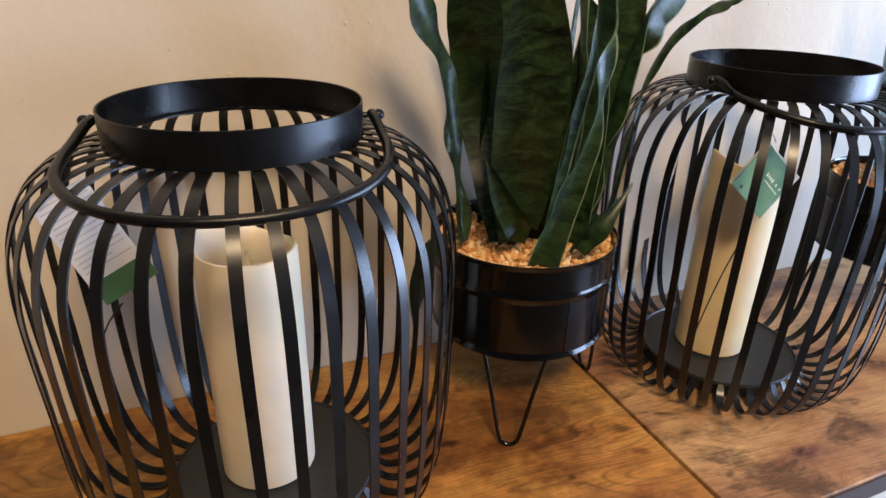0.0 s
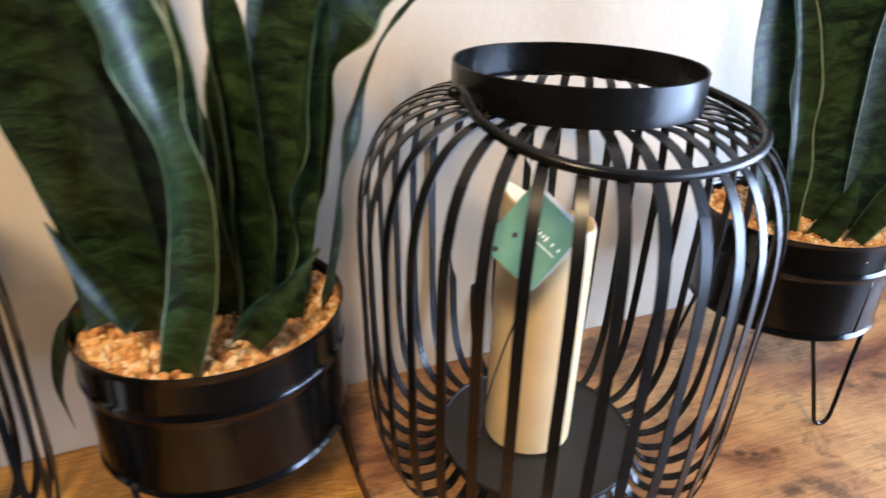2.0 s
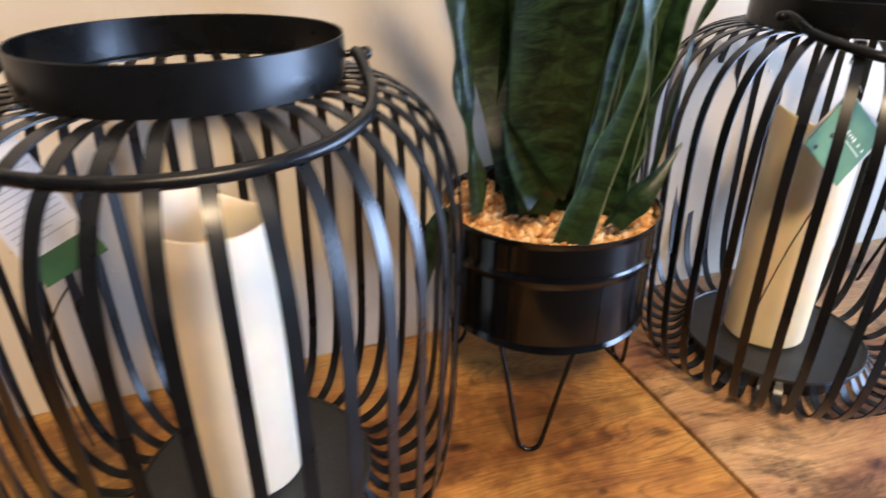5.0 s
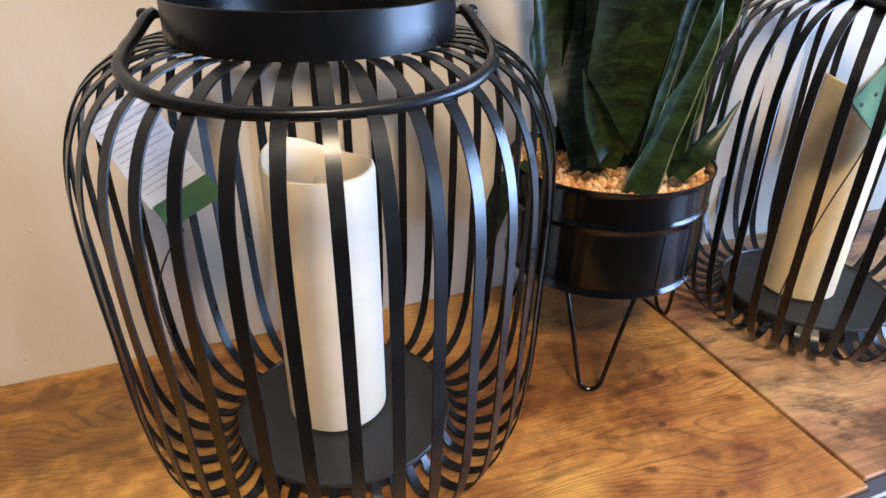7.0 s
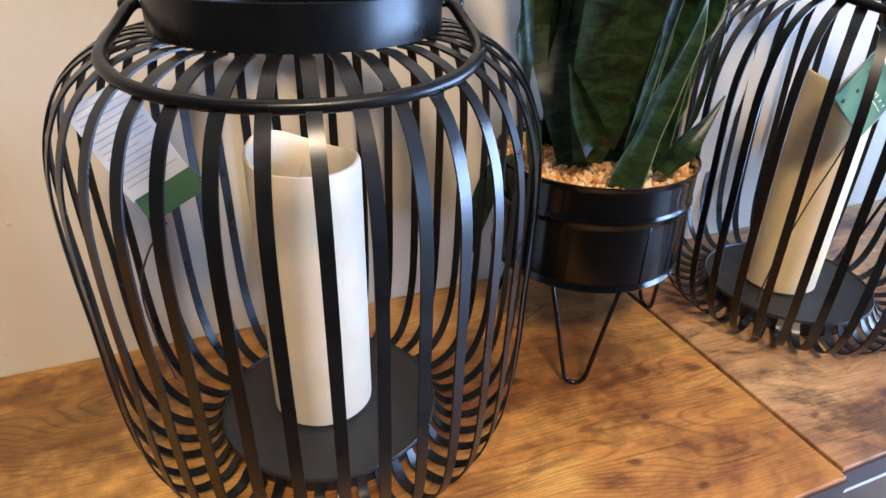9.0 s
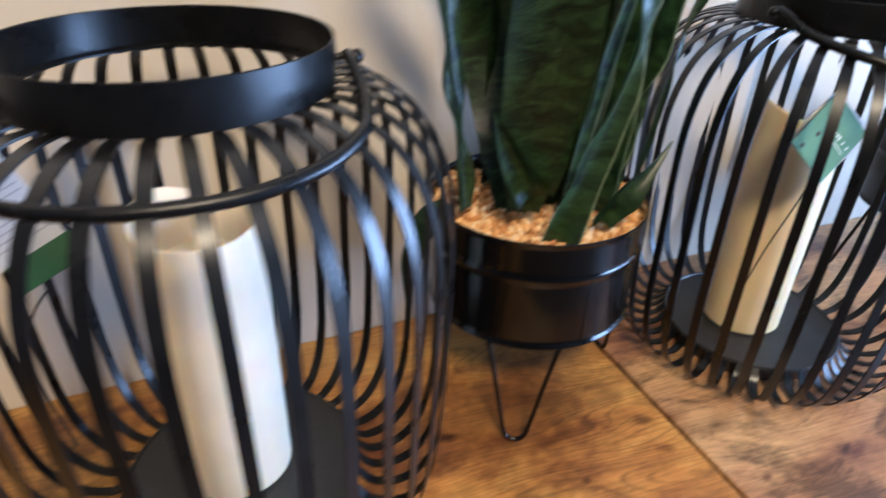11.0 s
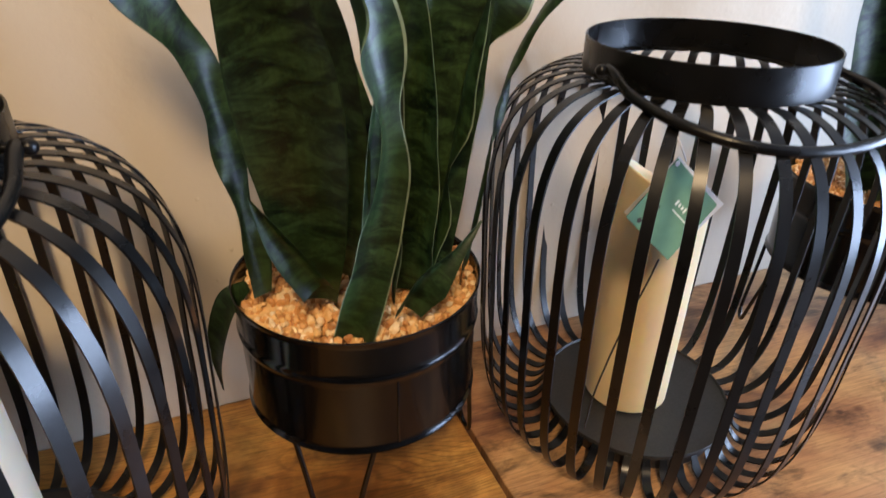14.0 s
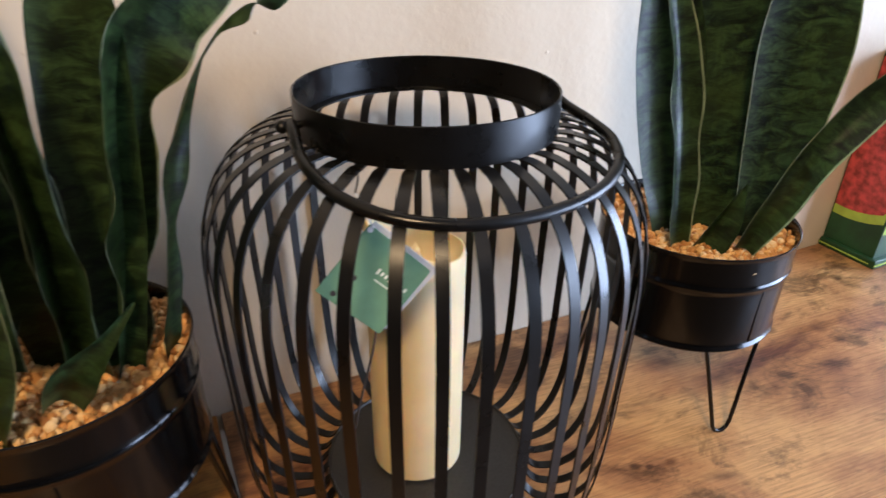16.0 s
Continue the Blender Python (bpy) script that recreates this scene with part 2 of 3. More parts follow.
FLOOR = plain("brown_floorboards", (0.08, 0.05, 0.03), 0.5, 0.3, 5)
BOX_GREEN = plain("green_print", (0.010, 0.060, 0.022), 0.4, 0.3, 30)
RIND = plain("lime_print", (0.36, 0.52, 0.08), 0.45, 0.15, 40)
MELON = plain("melon_red_print", (0.42, 0.055, 0.055), 0.45, 0.45, 90)


# ---- mesh helpers ----
def part(name, bm, material, parent=None, label="", smooth=True):
    me = bpy.data.meshes.new(name)
    bm.to_mesh(me)
    bm.free()
    for mm in (material if isinstance(material, (list, tuple)) else [material]):
        me.materials.append(mm)
    if smooth:
        for p in me.polygons:
            p.use_smooth = True
        me.set_sharp_from_angle(angle=radians(40))
    ob = new(name, me)
    if parent:
        ob.parent = parent
    if label:
        ob["label"] = label
    return ob


def thing(name, m, label, category, group=""):
    e = new(name)
    e.empty_display_size = 0.05
    e.matrix_world = m
    return tagged(e, label, category, group)


def box(x0, y0, z0, x1, y1, z1, bevel=0.0, segments=2):
    bm = bmesh.new()
    bmesh.ops.create_cube(bm, size=1, matrix=Matrix.Translation(((x0 + x1) / 2, (y0 + y1) / 2, (z0 + z1) / 2)) @ Matrix.Diagonal((x1 - x0, y1 - y0, z1 - z0, 1)))
    if bevel:
        bmesh.ops.bevel(bm, geom=bm.edges[:], offset=bevel, segments=segments, affect="EDGES", profile=0.5)
    return bm


def lathe(profile, n=64, closed=False, wobble=None):
    """profile: (radius, z) from start to end, turned round z."""
    bm = bmesh.new()
    rings = []
    for r, z in profile:
        if r < 1e-6:
            rings.append([bm.verts.new((0, 0, z))])
        else:
            rings.append([bm.verts.new((r * math.cos(2 * math.pi * k / n), r * math.sin(2 * math.pi * k / n), z + (wobble(2 * math.pi * k / n, r, z) if wobble else 0))) for k in range(n)])
    pairs = list(zip(rings, rings[1:])) + ([(rings[-1], rings[0])] if closed else [])
    for a, b in pairs:
        for k in range(n):
            j = (k + 1) % n
            if len(a) == 1 and len(b) == 1:
                continue
            if len(a) == 1:
                bm.faces.new((a[0], b[k], b[j]))
            elif len(b) == 1:
                bm.faces.new((a[k], b[0], a[j]))
            else:
                bm.faces.new((a[k], b[k], b[j], a[j]))
    bmesh.ops.recalc_face_normals(bm, faces=bm.faces[:])
    return bm


def spline(points, steps):
    """A smooth line through the points (Catmull-Rom)."""
    p = [Vector(q) for q in points]
    p = [2 * p[0] - p[1]] + p + [2 * p[-1] - p[-2]]
    out = []
    for i in range(1, len(p) - 2):
        a, b, c, d = p[i - 1], p[i], p[i + 1], p[i + 2]
        for k in range(steps):
            t = k / steps
            out.append(0.5 * (2 * b + (c - a) * t + (2 * a - 5 * b + 4 * c - d) * t * t + (3 * b - a - 3 * c + d) * t ** 3))
    return out + [p[-2]]


def tube(path, radius, n=8):
    bm = bmesh.new()
    rings = []
    up = Vector((0.31, 0.17, 0.93)).normalized()
    for i, q in enumerate(path):
        t = (path[min(i + 1, len(path) - 1)] - path[max(i - 1, 0)]).normalized()
        u = t.cross(up).normalized()
        w = u.cross(t)
        rings.append([bm.verts.new(q + radius * (math.cos(2 * math.pi * k / n) * u + math.sin(2 * math.pi * k / n) * w)) for k in range(n)])
    for a, b in zip(rings, rings[1:]):
        for k in range(n):
            bm.faces.new((a[k], a[(k + 1) % n], b[(k + 1) % n], b[k]))
    bm.faces.new(rings[0][::-1])
    bm.faces.new(rings[-1])
    bmesh.ops.recalc_face_normals(bm, faces=bm.faces[:])
    return bm


# ---- the room ----
def slab(name, x0, y0, z0, x1, y1, z1, material, label, category):
    ob = part(name, box(x0, y0, z0, x1, y1, z1), material, smooth=False)
    return tagged(ob, label, category, kind="structure")


WALL_Y, FLOOR_Z, CEIL_Z = 0.6285, -0.78, 1.62
slab("wall_north", -2.4, WALL_Y, FLOOR_Z, 3.1, WALL_Y + 0.12, CEIL_Z, WALL, "cream painted plaster wall with small bumps", "wall")
slab("wall_west", -2.4, -3.6, FLOOR_Z, -2.28, WALL_Y, CEIL_Z, ROOM, "out-of-view room wall in dark low-bounce paint", "wall")
slab("wall_south", -2.28, -3.6, FLOOR_Z, 3.1, -3.48, CEIL_Z, ROOM, "out-of-view room wall in dark low-bounce paint", "wall")
slab("floor", -2.4, -3.6, FLOOR_Z - 0.1, 3.1, WALL_Y + 0.12, FLOOR_Z, FLOOR, "brown wooden floor under the tables", "floor")
slab("ceiling", -2.4, -3.6, CEIL_Z, 3.1, WALL_Y + 0.12, CEIL_Z + 0.1, CEIL, "out-of-view ceiling in grey low-bounce paint", "ceiling")
# the east wall, with the window's opening
WY0, WY1, WZ0, WZ1 = -2.35, 0.35, -0.60, 1.08
bm = bmesh.new()
for a in ((-3.48, FLOOR_Z, WY0, CEIL_Z), (WY1, FLOOR_Z, WALL_Y, CEIL_Z), (WY0, FLOOR_Z, WY1, WZ0), (WY0, WZ1, WY1, CEIL_Z)):
    bmesh.ops.create_cube(bm, size=1, matrix=Matrix.Translation((3.04, (a[0] + a[2]) / 2, (a[1] + a[3]) / 2)) @ Matrix.Diagonal((0.12, a[2] - a[0], a[3] - a[1], 1)))
tagged(part("wall_east", bm, ROOM, smooth=False), "out-of-view wall in dark low-bounce paint with a window opening", "wall", kind="structure")


# ---- tables ----
def table(m, width, depth, material, label):
    t = thing("console_table", m, label, "table", "console tables along the wall")
    part("tabletop", box(0, 0, -0.026, width, depth, 0, 0.0012), material, t, smooth=False)
    for x in (0.02, width - 0.045):
        for y in (0.02, depth - 0.045):
            part("leg", box(x, y, FLOOR_Z, x + 0.025, y + 0.025, -0.026, 0.001), SATIN, t, "black square metal leg", smooth=False)
    part("edge_strip", box(0.0, -0.0022, -0.026, width, -0.0002, -0.0035), EDGE, t, "dark brown front edge", smooth=False)
    return t


SEAM, FRONT = 0.4086, 0.2555
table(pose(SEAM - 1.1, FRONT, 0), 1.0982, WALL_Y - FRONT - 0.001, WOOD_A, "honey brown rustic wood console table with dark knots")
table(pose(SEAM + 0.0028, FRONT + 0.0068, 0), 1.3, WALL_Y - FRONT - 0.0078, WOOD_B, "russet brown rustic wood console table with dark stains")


# ---- lanterns ----
RING_R, RING_LOW, RING_TOP = 0.0884, 0.3311, 0.3560
STRIPS = 38


def cage_profile():
    """(radius, z) of one strip, from the ring down to the base plate."""
    return [(0.0850, 0.3305), (0.0990, 0.3299), (0.1201, 0.3226), (0.1395, 0.3064), (0.1517, 0.2813), (0.1573, 0.2510), (0.1580, 0.2092), (0.1563, 0.1569), (0.1548, 0.1046), (0.1500, 0.0575), (0.1395, 0.0272), (0.1235, 0.0105), (0.1055, 0.0062), (0.0955, 0.0095), (0.0878, 0.0195)]


def strip_mesh():
    line = spline([(r, 0, z) for r, z in cage_profile()], 4)
    bm = bmesh.new()
    half, thick = 0.0038, 0.0013
    sections = []
    for i, q in enumerate(line):
        t = (line[min(i + 1, len(line) - 1)] - line[max(i - 1, 0)]).normalized()
        nrm = Vector((-t.z, 0, t.x))
        w = half * (0.82 if q.x < 0.09 else 1.0)
        s = []
        for sy, sn in ((-1, 0), (1, 0), (1, -1), (-1, -1)):
            s.append(bm.verts.new(q + Vector((0, sy * w, 0)) + nrm * (sn * thick)))
        sections.append(s)
    for a, b in zip(sections, sections[1:]):
        for k in range(4):
            bm.faces.new((a[k], a[(k + 1) % 4], b[(k + 1) % 4], b[k]))
    bm.faces.new(sections[0])
    bm.faces.new(sections[-1])
    bmesh.ops.recalc_face_normals(bm, faces=bm.faces[:])
    return bm


def lantern(at, phase, axis, tall, label):
    """at: the base's centre; phase: degrees of the first strip; axis: degrees of the handle's pivots."""
    x, y = at
    e = thing("lantern", pose(x, y, 0) @ Matrix.Diagonal((1, 1, tall, 1)), label, "lantern", "lanterns on the tables")
    part("top_ring", lathe([(RING_R, RING_LOW), (RING_R, RING_TOP - 0.0006), (RING_R - 0.0006, RING_TOP), (RING_R - 0.0014, RING_TOP - 0.0006), (RING_R - 0.0014, RING_LOW + 0.0012), (RING_R - 0.008, RING_LOW + 0.0008), (RING_R - 0.008, RING_LOW - 0.0004)], 96, True), SATIN, e, "plain satin black metal collar")
    part("base_plate", lathe([(0, 0.0209), (0.0858, 0.0209), (0.0868, 0.0230), (0.0878, 0.0230), (0.0884, 0.0218), (0.0884, 0.0190), (0.0874, 0.0182), (0.0812, 0.0180), (0.0806, 0.0170), (0.0806, 0.0012), (0.0796, 0.0), (0, 0.0)], 72), BASE, e, "matt dark grey round base plate")
    for k in range(STRIPS):
        a = radians(phase) + 2 * math.pi * k / STRIPS
        bm = strip_mesh()
        jitter = random.uniform(-0.008, 0.008)
        bmesh.ops.rotate(bm, verts=bm.verts[:], cent=(0, 0, 0), matrix=Matrix.Rotation(a + jitter, 3, "Z"))
        part("strip", bm, STRIP, e)
    # handle: a wire bow from pivot to pivot, lying forward on the shoulder
    ca, sa = math.cos(radians(axis)), math.sin(radians(axis))

    def local(u, w, z):
        return Vector((u * ca + w * sa, u * sa - w * ca, z))

    zk = 0.3430
    half = [(0.0945, 0.0, zk + 0.001), (0.0965, 0.010, zk - 0.001), (0.1000, 0.028, 0.3347), (0.1010, 0.050, 0.3305), (0.0960, 0.078, 0.3258), (0.0770, 0.104, 0.3205), (0.0440, 0.122, 0.3169)]
    bow = [local(u, w, z) for u, w, z in half] + [local(0, 0.1285, 0.3156)] + [local(-u, w, z) for u, w, z in half[::-1]]
    part("handle", tube(spline(bow, 6), 0.0037, 12), SATIN, e, "satin black bent wire handle lying on the shoulder")
    for s in (-1, 1):
        bm = tube([local(s * u, 0, zk) for u in (RING_R - 0.001, RING_R + 0.004, RING_R + 0.0105)], 0.0022, 10)
        bmesh.ops.create_uvsphere(bm, u_segments=14, v_segments=10, radius=0.0042, matrix=Matrix.Translation(local(s * (RING_R + 0.0115), 0, zk)))
        part("pivot_knob", bm, SATIN, e)
    return e


def candle(at, height, r, material, melt, label, dish):
    e = thing("led_candle", pose(*at, 0.0210), label, "candle", "candles in the lanterns")

    def edge(a, rr, z):
        # the melted rim dips on two sides
        return (melt * math.cos(a - dish) + 0.0035 * math.cos(2 * (a - dish) + 0.6) + 0.0015 * math.cos(3 * a)) if z > height - 0.02 and rr > r * 0.7 else 0.0

    prof = [(0, 0.0), (r - 0.003, 0.0), (r, 0.003), (r, height * 0.35), (r * 0.995, height * 0.7), (r * 0.992, height - 0.021), (r * 0.99, height - 0.004), (r * 0.965, height - 0.0005), (r * 0.93, height), (r * 0.89, height - 0.002), (r * 0.86, height - 0.008)]
    inner = [(r * 0.66, height - 0.030), (r * 0.3, height - 0.034), (0, height - 0.035)]
    part("wax_body", lathe(prof + inner, 72, False, edge), material, e)
    flame = [(0, height - 0.035), (0.004, height - 0.034), (0.0055, height - 0.026), (0.0035, height - 0.014), (0, height - 0.006)]
    part("flame_bulb", lathe(flame, 16), material, e, "small plastic flame bulb")
    return e


lantern((0.0420, 0.4675), -99.3, -12, 0.985, "black metal strip lantern with wire handle holding an ivory candle")
lantern((0.5733, 0.4757), -120.6, 6, 1.0, "black metal strip lantern with a green tag hanging inside")
candle((0.0375, 0.4740), 0.218, 0.0405, WAX_A, 0.005, "ivory flameless pillar candle with a melted rim", radians(150))
candle((0.5668, 0.4820), 0.222, 0.0390, WAX_B, 0.015, "cream flameless pillar candle with a melted rim", radians(170))


# ---- potted plants ----
POT_TOP, POT_LOW = 0.1961, 0.0976


def pot(e, leg_turn):
    lo, up = POT_LOW, POT_TOP
    prof = [(0.0, lo + 0.003), (0.085, lo + 0.003), (0.0882, lo + 0.0012), (0.0900, lo - 0.0004), (0.0912, lo + 0.0012), (0.0906, lo + 0.0034), (0.0896, lo + 0.0050), (0.0895, lo + 0.0080), (0.0902, 0.1568), (0.0903, 0.1600), (0.0917, 0.1624), (0.0922, 0.1643), (0.0915, 0.1662), (0.0910, 0.1677), (0.0910, 0.1707), (0.0914, up - 0.0054), (0.0917, up - 0.0021), (0.0927, up - 0.0006), (0.0928, up + 0.0006), (0.0919, up + 0.0012), (0.0907, up), (0.0901, up - 0.004), (0.0895, 0.137), (0.0, 0.137)]
    part("pot", lathe(prof, 96), GLOSS, e, "gloss black enamelled metal pot with a raised band")
    part("weld_seam", box(-0.0008, -0.0905, lo + 0.006, 0.0008, -0.0890, 0.159, 0.0004), GLOSS, e)
    for k in range(3):
        a = radians(leg_turn + 120 * k)
        u, w = Vector((math.cos(a), math.sin(a), 0)), Vector((-math.sin(a), math.cos(a), 0))
        side = [(0.0292, 0.0835, lo + 0.001), (0.0217, 0.0880, 0.066), (0.0131, 0.0940, 0.0255), (0.0094, 0.0960, 0.0095), (0.0053, 0.0966, 0.0038)]
        pts = [u * r + w * q + Vector((0, 0, z)) for q, r, z in side] + [u * 0.0970 + Vector((0, 0, 0.0022))] + [u * r - w * q + Vector((0, 0, z)) for q, r, z in side[::-1]]
        part("hairpin_leg", tube(spline(pts, 5), 0.0021, 10), GLOSS, e, "thin black bent wire leg")


def gravel(e, seed):
    rng = random.Random(seed)
    bm = bmesh.new()
    bmesh.ops.create_circle(bm, cap_ends=True, radius=0.0897, segments=48, matrix=Matrix.Translation((0, 0, 0.1810)))
    verts, faces = [v.co.copy() for v in bm.verts], [[v.index for v in f.verts] for f in bm.faces]
    bm.free()
    ico = bmesh.new()
    bmesh.ops.create_icosphere(ico, subdivisions=1, radius=1)
    ico.verts.index_update()
    iv, fi = [v.co.copy() for v in ico.verts], [[v.index for v in f.verts] for f in ico.faces]
    ico.free()
    for k in range(1500):
        r, a = 0.0876 * math.sqrt(rng.random()), rng.uniform(0, 2 * math.pi)
        s = rng.uniform(0.0021, 0.0042)
        z = 0.1830 + rng.uniform(-0.001, 0.0050) + 0.004 * math.sin(3 * a + seed) * r / 0.085
        m = Matrix.Translation((r * math.cos(a), r * math.sin(a), z)) @ Euler([rng.uniform(0, 6) for _ in range(3)]).to_matrix().to_4x4() @ Matrix.Diagonal((s * rng.uniform(0.9, 1.5), s, s * rng.uniform(0.6, 0.95), 1))
        n0 = len(verts)
        verts += [m @ (v * rng.uniform(0.82, 1.15)) for v in iv]
        faces += [[n0 + i for i in f] for f in fi]
    me = bpy.data.meshes.new("gravel")
    me.from_pydata([tuple(v) for v in verts], [], faces)
    me.materials.append(PEBBLE)
    ob = new("gravel", me)
    ob.parent = e
    tagged(ob, "loose tan and cream gravel chippings", kind="stuff")


def leaf(e, line, widths, face=(-0.23, -0.97, 0.1), twist=(0, 0), channel=0.25, wave=0.0, rim=DULL, steps=9):
    """A long leaf: line through its middle in world places, widths along it, the way it faces, its twist in degrees from root to tip."""
    inv = e.matrix_world.inverted()
    path = spline(line, steps)
    ws = [v.x for v in spline([(w, 0, 0) for w in widths], steps)]
    bm = bmesh.new()
    uvl = bm.loops.layers.uv.new("UVMap")
    rows, place = [], {}
    edge = 1.0 - min(0.0011 / (max(widths) / 2), 0.12)
    cols = (-1.0, -edge, -0.6, -0.25, 0.0, 0.25, 0.6, edge, 1.0)
    run = 0.0
    face = Vector(face).normalized()
    n = len(path)
    ph = random.uniform(0, 6)
    for i, q in enumerate(path):
        t = (path[min(i + 1, n - 1)] - path[max(i - 1, 0)]).normalized()
        if i:
            run += (q - path[i - 1]).length
        f = i / (n - 1)
        side = t.cross(face).normalized()
        side = Matrix.Rotation(radians(twist[0] + (twist[1] - twist[0]) * f), 3, t) @ side
        nrm = side.cross(t).normalized()
        if nrm.dot(face) < 0 and abs(twist[0]) < 80:
            nrm = -nrm
        w = max(ws[i], 0.001) / 2
        row = []
        for c in cols:
            ripple = 0.7 * wave * (math.sin(ph + 62 * run + (2.0 if c > 0 else 0)) + 0.6 * math.sin(2.3 * ph + 103 * run + (0.7 if c > 0 else 2.9))) * abs(c) ** 3
            p = q + side * (c * w) + nrm * (channel * w * (c * c - 0.4) + ripple)
            v = bm.verts.new(inv @ p)
            place[v] = (c * w, run)
            row.append(v)
        rows.append(row)
    for a, b in zip(rows, rows[1:]):
        for k in range(len(cols) - 1):
            fc = bm.faces.new((a[k], a[k + 1], b[k + 1], b[k]))
            fc.material_index = 1 if k in (0, len(cols) - 2) else 0
            for lp in fc.loops:
                lp[uvl].uv = place[lp.vert]
    geo = bmesh.ops.solidify(bm, geom=bm.faces[:], thickness=0.0011)
    ob = part("leaf", bm, [LEAF, rim], e)
    return ob


plant_a = thing("potted_plant", pose(0.3111, 0.5121, 0), "artificial snake plant in a gloss black pot on hairpin legs", "plant", "potted snake plants")
pot(plant_a, -120.7)
gravel(plant_a, 1)
leaf(plant_a, [(0.2400, 0.5030, 0.1960), (0.2357, 0.5150, 0.2624), (0.2280, 0.5185, 0.3244), (0.2190, 0.5160, 0.3653), (0.1937, 0.5040, 0.4031), (0.1745, 0.4930, 0.4413), (0.1580, 0.4780, 0.4700)], [0.0145, 0.0186, 0.0207, 0.0290, 0.0300, 0.0260, 0.0120], face=(0.45, -0.75, 0.5), twist=(0, -5), wave=0.005)
leaf(plant_a, [(0.2734, 0.4707, 0.2040), (0.2680, 0.4569, 0.2687), (0.2579, 0.4281, 0.3554), (0.2446, 0.4088, 0.4223), (0.2381, 0.3906, 0.4555)], [0.0238, 0.0476, 0.0569, 0.0342, 0.0010], face=(-0.4, -0.9, 0.1), wave=0.0012)
leaf(plant_a, [(0.2840, 0.5050, 0.1850), (0.2904, 0.5300, 0.2395), (0.2930, 0.5560, 0.2986), (0.2830, 0.5610, 0.3560), (0.2576, 0.5373, 0.4158), (0.2290, 0.5120, 0.4600)], [0.0260, 0.0520, 0.0680, 0.0680, 0.0480, 0.0010], face=(-0.6, -0.8, 0.0), channel=0.3, wave=0.003)
leaf(plant_a, [(0.2920, 0.4808, 0.2133), (0.2852, 0.4615, 0.3123), (0.2681, 0.4555, 0.4070), (0.2468, 0.4650, 0.4474), (0.2277, 0.4595, 0.4676)], [0.0248, 0.0538, 0.0466, 0.0290, 0.0010], face=(-0.6, -0.8, 0.0), channel=0.3, wave=0.003)
leaf(plant_a, [(0.2860, 0.4375, 0.1880), (0.3000, 0.4330, 0.2450), (0.3060, 0.4170, 0.3080), (0.3010, 0.4018, 0.3560), (0.2890, 0.3930, 0.4020), (0.2600, 0.3586, 0.4570), (0.2401, 0.3349, 0.4914), (0.2269, 0.3318, 0.5122)], [0.0260, 0.0270, 0.0230, 0.0210, 0.0380, 0.0340, 0.0240, 0.0010], face=(0.70, -0.50, 0.55), twist=(-78, 28), channel=0.5, wave=0.003, rim=MARGIN)
leaf(plant_a, [(0.3298, 0.4814, 0.1874), (0.3356, 0.4791, 0.2909), (0.3342, 0.4782, 0.3732), (0.3323, 0.4863, 0.4228), (0.3250, 0.4817, 0.4693)], [0.0259, 0.0331, 0.0321, 0.0228, 0.0021], face=(0.85, -0.45, 0.2), channel=0.4, wave=0.002, rim=MARGIN)
leaf(plant_a, [(0.3494, 0.5284, 0.1508), (0.3560, 0.5343, 0.3030), (0.3641, 0.5413, 0.3862), (0.3756, 0.5500, 0.4370), (0.3817, 0.5503, 0.4720)], [0.0248, 0.0217, 0.0145, 0.0114, 0.0021], face=(0.6, -0.8, 0.0))
leaf(plant_a, [(0.3557, 0.4848, 0.1843), (0.3647, 0.4917, 0.2766), (0.3741, 0.4877, 0.3640), (0.3793, 0.4864, 0.4193), (0.3874, 0.4883, 0.4683)], [0.0269, 0.0466, 0.0476, 0.0393, 0.0021], face=(-0.1, -1.0, 0.1), wave=0.0015)
leaf(plant_a, [(0.3567, 0.4849, 0.1760), (0.3768, 0.4879, 0.2755), (0.3920, 0.4831, 0.3629), (0.4203, 0.4902, 0.4072), (0.4550, 0.4974, 0.4312), (0.4759, 0.4933, 0.4595)], [0.0228, 0.0424, 0.0507, 0.0538, 0.0362, 0.0021], face=(0.80, -0.55, 0.2), channel=0.45, wave=0.005, rim=MARGIN)
leaf(plant_a, [(0.3826, 0.4886, 0.1582), (0.4028, 0.4863, 0.2805), (0.4223, 0.4907, 0.3517), (0.4476, 0.4680, 0.4000), (0.4765, 0.4498, 0.4192), (0.5078, 0.4512, 0.4445), (0.5403, 0.4474, 0.4700)], [0.0186, 0.0186, 0.0207, 0.0197, 0.0186, 0.0135, 0.0021], face=(0.85, -0.5, 0.3), wave=0.003)
leaf(plant_a, [(0.3239, 0.4423, 0.2000), (0.3354, 0.4332, 0.2236), (0.3554, 0.4333, 0.2420), (0.3751, 0.4374, 0.2613)], [0.0217, 0.0269, 0.0114, 0.0021], face=(0.3, -0.9, 0.3), channel=0.9)
leaf(plant_a, [(0.2714, 0.4565, 0.2205), (0.2520, 0.4560, 0.2554), (0.2347, 0.4556, 0.2921)], [0.0228, 0.0186, 0.0010], face=(-0.5, -0.8, 0.3), channel=0.9)
leaf(plant_a, [(0.2873, 0.5554, 0.1474), (0.2919, 0.5630, 0.3012), (0.2990, 0.5697, 0.4127), (0.2883, 0.5748, 0.4554)], [0.0197, 0.0259, 0.0197, 0.0021], face=(0.2, -1.0, 0.0))
